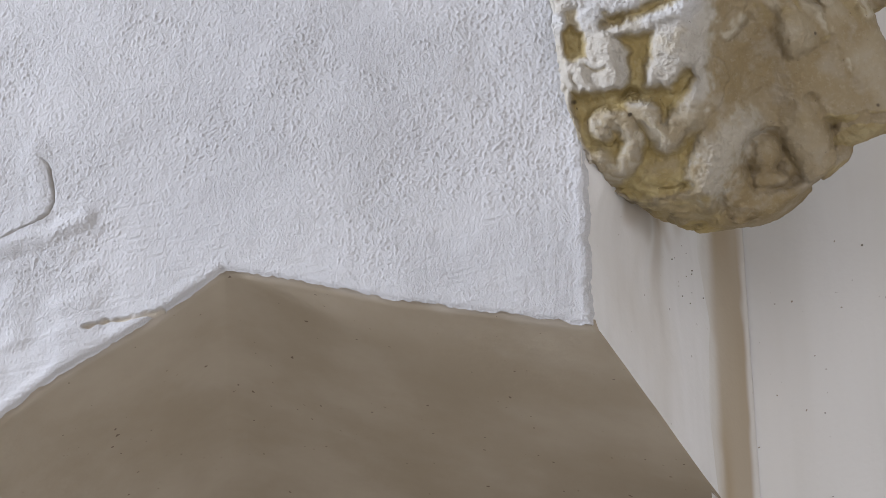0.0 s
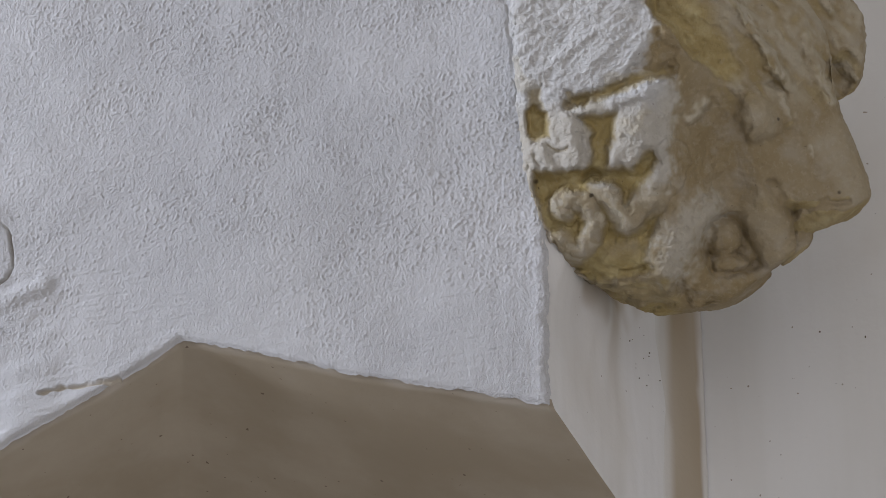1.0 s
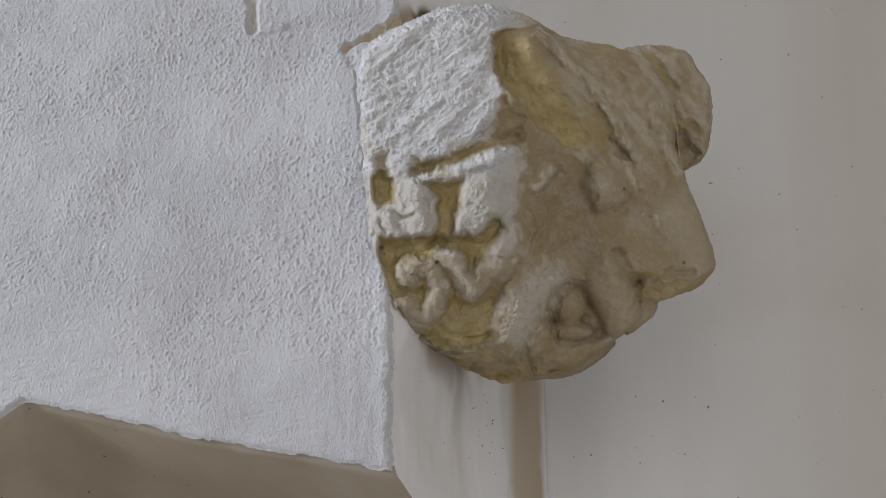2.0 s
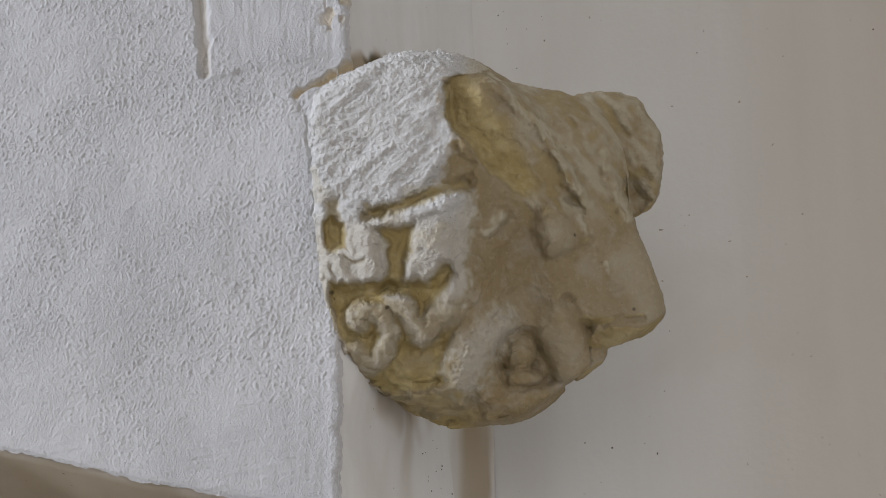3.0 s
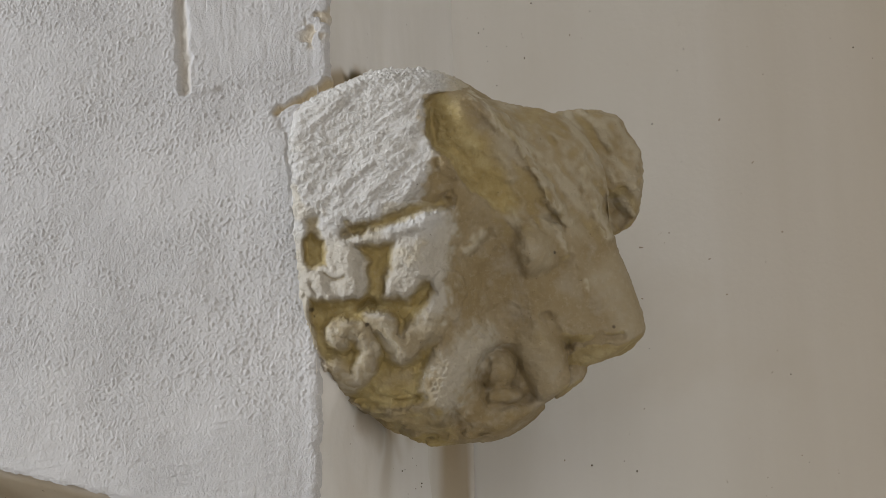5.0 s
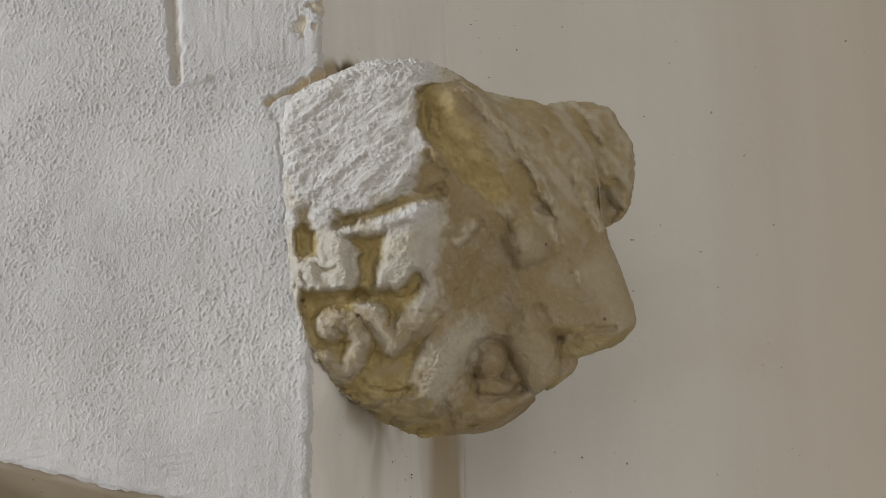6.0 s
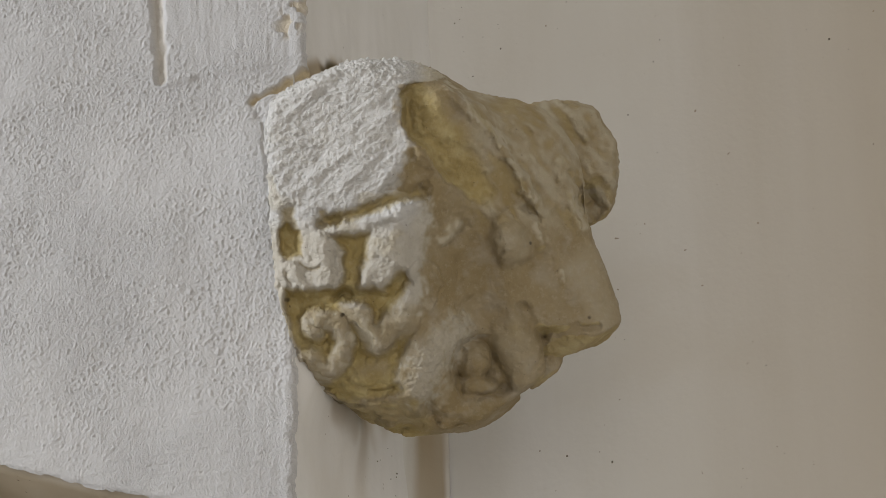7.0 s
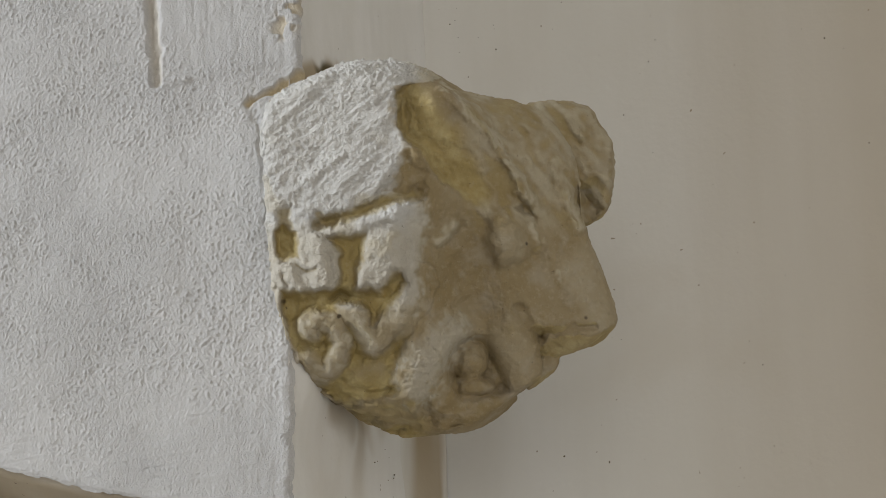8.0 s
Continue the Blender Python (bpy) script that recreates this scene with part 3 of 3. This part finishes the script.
def lion_head():
    c = Carving((430, 90, -260), (1110, 800, 260), 3.6)
    grain = lump(c.x / 17, c.y / 17, c.w / 17, 70).astype(np.float32)
    # mane and crown, with their flat dressed faces
    c.add(c.ball((665, 440, -20), (235, 330, 290), 3.0))
    c.keep(c.plane((560, 138, 0), (-0.44, -0.90, 0.05)), 14)
    c.keep(c.plane((790, 149, 0), (0.50, -0.87, 0.05)), 14)
    c.add(c.ball((622, 690, -20), (80, 62, 120)), 14)
    c.add(c.ball((765, 645, 30), (150, 122, 150), 2.4), 24)
    c.keep(c.plane((722, 250, 208), (-0.30, -0.30, 0.90)), 8)
    c.keep(c.plane((650, 600, 178), (-0.22, 0.36, 0.90)), 30)
    c.keep(c.plane((486, 400, 140), (-0.42, 0.0, 0.91)), 24)
    c.keep(c.plane((746, 400, 206), (0.55, 0.08, 0.83)), 10)
    c.keep(c.plane((800, 650, 142), (0.42, 0.50, 0.75)), 18)
    c.keep(c.plane((605, 686, 130), (-0.45, 0.80, 0.40)) - 30 * ease(690, 770, c.x), 14)
    c.keep(c.plane((680, 712, 130), (-0.05, 0.88, 0.46)) - 40 * ease(700, 780, c.x), 14)
    # face, wedge of the nose and the far side of the brow
    c.add(c.ball((850, 430, -30), (186, 232, 178), 2.3), 10)
    c.keep(c.plane((960, 470, 92), (0.62, -0.10, 0.78)), 16)
    nose = c.plane((1000, 540, 82), (0.36, -0.14, 0.92))
    for at, n, k in (((1052, 500, 58), (0.80, -0.26, 0.54), 14), ((1048, 440, 0), (0.909, -0.416, 0.0), 8), ((1084, 530, 0), (0.965, -0.264, 0.0), 8), ((1000, 588, 84), (0.02, 0.76, 0.65), 5),
                     ((1010, 625, 0), (0.32, 0.95, 0.0), 8), ((1078, 592, 0), (0.80, 0.60, 0.0), 10), ((896, 500, 0), (-1, 0, 0), 10), ((960, 400, 60), (-0.2, -0.95, 0.3), 20), ((960, 500, -110), (0, 0, -1), 8)):
        nose = smax(nose, c.plane(at, n), k)
    c.add(nose, 20)
    c.add(c.ball((880, 305, -10), (130, 130, 100)), 34)
    c.add(c.bar((830, 242, -20), (960, 266, -100), 71, 70), 18)
    c.add(c.ball((1016, 304, -118), (72, 98, 66), 2.6), 6)
    c.add(c.ball((980, 228, -105), (78, 50, 66), 2.6), 6)
    c.cut(c.ball((1048, 358, -46), (30, 42, 42)), 12)
    c.cut(c.bar((1090, 246, -140), (1050, 250, -90), 9, 5), 5)
    # muzzle: lips, open jaw and teeth
    c.cut(c.ball((846, 656, 152), (58, 68, 80)), 10)
    c.add(c.bar((898, 572, 92), (926, 664, 66), 46, 37), 8)
    c.add(c.bar((958, 640, 5), (958, 674, 0), 32, 29), 5)
    c.add(c.ball((832, 638, 92), (33, 38, 36)), 5)
    c.add(c.ball((834, 684, 84), (42, 21, 34)), 5)
    c.add(c.ball((800, 722, 10), (122, 42, 100), 2.4), 10)
    c.add(c.bar((786, 736, 96), (906, 702, 56), 25, 21), 4)
    c.keep(c.plane((920, 698, 40), (0.59, 0.80, 0.10)), 8)
    crumble = ease(700, 735, c.y) * ease(780, 720, c.x)
    c.f += 9 * crumble * lump(c.x / 34, c.y / 11, c.w / 24, 80).astype(np.float32)
    # worn, broken mass
    c.f += (3.0 * np.abs(lump(c.x / 33, c.y / 33, c.w / 33, 81)) + 4.0 * lump(c.x / 46, c.y / 46, c.w / 46, 76)).astype(np.float32) * 0.35
    c.f += 4 * (np.abs(lump((0.6 * c.x + 0.8 * c.y) / 75, (0.8 * c.x - 0.6 * c.y) / 24, c.w / 50, 86)) - 0.25).astype(np.float32) * ease(900, 960, c.x) * ease(440, 380, c.y)
    # seated against the front of the wall
    c.keep(462 + (c.y - 190) * 0.075 + 9 * grain - c.x, 20)
    c.keep(c.plane((527, 648, 0), (-0.95, 0.31, 0.0)) + 5 * grain, 8)
    c.keep(c.plane((600, 716, 0), (-0.46, 0.89, 0.0)) + 7 * grain, 10)
    v, q = surface(c.f, c.low, c.step)
    v, q = refine(v, q)
    n = directions(v, q)
    if (n[:, 2] * v[:, 2]).sum() < 0:
        n = -n
    # the relief, pushed in along the camera's line of sight
    x, y, w = v.T
    toward = ease(0.05, 0.4, n[:, 2]) * ease(-160, -60, w)
    relief, sunk, ear = mane_and_face(x, y)
    v = v + np.array([0.0, 0.0, 1.0]) * (relief * toward)[:, None]
    sunk, ear = sunk * toward, ear * toward
    n = directions(v, q)
    if (n[:, 2] * v[:, 2]).sum() < 0:
        n = -n
    x, y, w = v.T
    fold = lump(x / 40, y / 40, w / 40, 71)
    chip = lump(x / 13, y / 13, w / 13, 77)
    fine = lump(x / 6.5, y / 6.5, w / 6.5, 87)
    # limewashed with the wall up to the ridge, plain stone beyond; the border follows the lit side, so its light is put
    # into the colour too
    border = np.interp(y, (100, 140, 152, 200, 250, 278, 300, 338, 350, 400, 470, 500, 560, 600, 650, 700),
                       (810, 790, 702, 697, 714, 722, 704, 688, 742, 750, 742, 744, 742, 735, 720, 705))
    jaw = ease(56, 12, stroke(x, y, (800, 594), (762, 636), (738, 688)) + 16 * chip + 9 * fine + 8 * fold) * ease(0, 60, w)
    lime_or_light = ease(14, -14, x - border + 9 * fold + 12 * chip + 7 * fine) * ease(-120, -40, w)
    lime_or_light = lime_or_light * ease(27, 7, sunk + 5 * chip + 4 * fine) * ease(725, 690, y + 14 * fold)
    low = ease(525, 560, y + 14 * fold) * (1 - jaw)
    lime_or_light = lime_or_light * (1 - 0.62 * low * ease(-0.55, 0.1, fold + chip))
    lime_or_light = np.maximum(lime_or_light, 0.65 * jaw * ease(24, 6, sunk))
    # lumps below the crown dulled: weaker light on them put into the colour
    lime_or_light = lime_or_light * (1 - 0.22 * ease(385, 425, y + 10 * fold) * (1 - jaw))
    # worn ridge crests paled further; the light they catch is painted in
    worn = np.minimum(stroke(x, y, (784, 150), (830, 204), (872, 240), (905, 302), (938, 352)), stroke(x, y, (984, 285), (1002, 345), (1026, 402)))
    worn = np.minimum(worn, np.minimum(stroke(x, y, (942, 400), (970, 450), (1000, 500)), stroke(x, y, (776, 428), (802, 398))))
    lime_or_light = np.maximum(lime_or_light, 0.9 * ease(15, 3, worn + 4 * chip + 3 * fine) * ease(-0.6, 0.3, fold + chip) * ease(-140, -20, w))
    # cream streaks on the brow, raised to paint in its missing light
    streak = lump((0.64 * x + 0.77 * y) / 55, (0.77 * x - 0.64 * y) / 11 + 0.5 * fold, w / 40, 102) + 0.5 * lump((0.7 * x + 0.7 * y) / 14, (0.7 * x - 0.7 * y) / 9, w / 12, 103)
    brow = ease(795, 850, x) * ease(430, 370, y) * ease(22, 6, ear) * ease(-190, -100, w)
    lime_or_light = np.maximum(lime_or_light, 0.58 * brow * ease(-0.5, 0.8, streak))
    lime_or_light = np.maximum(lime_or_light, 0.28 * ease(42, 22, stroke(x, y, (896, 420), (902, 436)) + 6 * chip))
    lime_or_light = np.maximum(lime_or_light, 0.26 * ease(60, 20, stroke(x, y, (1040, 480), (1075, 560)) + 16 * fold) * ease(600, 575, y))
    lime_or_light = np.maximum(lime_or_light, 0.12 * ease(36, 14, stroke(x, y, (900, 590), (925, 660), (960, 680)) + 10 * fold))
    # ochre in the sunk grooves and the ear hollow
    bare_or_shade = np.maximum(ease(8, 32, sunk + 5 * fold + 5 * chip), 0.85 * ease(1, 18, ear + 3 * fold)) * ease(-60, 0, w)
    bare_or_shade = np.maximum(bare_or_shade, 0.35 * ease(0.2, -0.7, streak) * brow)
    # underside of the nose tinted browner: its shade put into the colour
    bare_or_shade = np.maximum(bare_or_shade, 0.6 * ease(0.45, 0.75, n[:, 1] + 0.1 * chip) * ease(930, 960, x))
    warm = np.maximum(0.75 * ease(510, 580, y + 30 * fold + 12 * chip), 0.8 * ease(2, 11, sunk + 2 * chip)) * (1 - 0.5 * ease(0.2, 0.6, chip))
    warm = np.maximum(warm, 0.8 * ease(705, 770, x + 20 * fold)) * (1 - 0.35 * jaw)
    warm = np.maximum(warm, np.maximum(0.4 * ease(0.25, 0.6, fold) * ease(220, 300, y), 0.3 * ease(380, 430, y)))
    warm = np.maximum(warm, 0.55 * ease(0.0, 0.6, fold + 0.5 * chip) * ease(380, 420, y) * ease(600, 660, x))
    # plaster smeared up over the foot of the carving
    daub = ease(-6, 8, y - np.interp(x, (500, 508, 526, 534, 548, 565, 600, 660, 720), (580, 596, 622, 665, 696, 702, 716, 742, 790)) + 5 * chip + 6 * fold) * ease(640, 570, x)
    daub = daub * (1 - 0.6 * ease(0.0, 0.6, lump(x / 26, y / 11, w / 30, 88)) * ease(560, 640, x))
    # crumbling foot browned and darkened; shade of its underside put into the colour
    crust = ease(706, 722, y + 6 * chip) * ease(770, 730, x) * ease(560, 610, x)
    bare_or_shade = np.maximum(bare_or_shade, crust * (0.35 + 0.5 * ease(-0.2, 0.5, fold)))
    pit_or_shade = 0.5 * crust * ease(0.1, 0.5, lump(x / 30, y / 10, w / 30, 100))
    # small dark spots in pits and notches
    for sx, sy, r in ((1037, 563, 5), (931, 432, 4), (536, 660, 8), (544, 680, 7), (502, 534, 7), (506, 546, 5), (612, 745, 5), (600, 560, 4)):
        pit_or_shade = np.maximum(pit_or_shade, ease(r, r * 0.3, np.hypot(x - sx, y - sy) + 0.4 * r * chip))
    pit_or_shade = pit_or_shade * ease(-60, 0, w)
    # dragged tool marks on the crown, crumbling grit on the limed parts, finer wear on the bare stone
    along, across = 0.80 * x - 0.60 * y, 0.60 * x + 0.80 * y
    crown = ease(395, 340, y) * ease(730, 690, x) * toward
    drag = 1.4 * lump(along / 16, across / 5, w / 16, 101) + 11.0 * (0.4 - np.abs(lump(along / 240, across / 40, w / 200, 84))) + 1.8 * lump(along / 60, across / 9, w / 60, 85)
    patch = 0.35 + 0.65 * ease(-0.35, 0.35, lump(along / 60, across / 24, w / 40, 94))
    grit = 2.2 * pimples(x / 8, (y + 0.7 * w) / 8, 0.45, 99) + 1.0 * chip + 1.5 * np.clip(fine, -0.15, 1) + 1.6 * np.clip(lump(x / 4.2, y / 4.2, w / 4.2, 89), -0.2, 1)
    top = ease(0.35, 0.7, -n[:, 1]) * ease(800, 760, x)
    rough = lime_or_light * patch * (1 - 0.5 * low) + 0.9 * jaw + 0.9 * top
    stone = 1.7 * chip + 1.1 * fine + 1.0 * lump((0.8 * x - 0.5 * y) / 50, (0.8 * y + 0.5 * x) / 14, w / 30, 95)
    stone = stone + 2.6 * brow * streak + 4.5 * crust * lump(x / 38, y / 9 + 0.4 * chip, w / 30, 104) + 2.0 * low * ease(760, 730, x) * chip
    far_ear = ease(1000, 1050, x) * ease(420, 380, y)
    stone = stone + 1.4 * far_ear * lump(x / 8, y / 8, w / 8, 96)
    out = crown * drag + rough * grit * 1.1 + (1 - np.clip(rough, 0, 1)) * stone
    v = v + n * out[:, None]
    x, y, w = v.T
    # scaled by depth so every point keeps its place in the camera's view
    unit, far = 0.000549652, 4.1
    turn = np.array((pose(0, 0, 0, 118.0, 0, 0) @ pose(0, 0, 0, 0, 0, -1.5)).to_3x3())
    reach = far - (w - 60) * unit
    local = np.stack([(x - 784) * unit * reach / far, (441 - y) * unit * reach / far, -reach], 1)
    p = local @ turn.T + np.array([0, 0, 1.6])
    ob = mesh_object("carved_lion_head", p, q[:, ::-1], STONE, lime_or_light=lime_or_light, bare_or_shade=bare_or_shade, pit_or_shade=pit_or_shade, warm=warm, daub=daub)
    tagged(ob, "weathered carved limestone lion head projecting from the plastered wall", "carving")


lion_head()
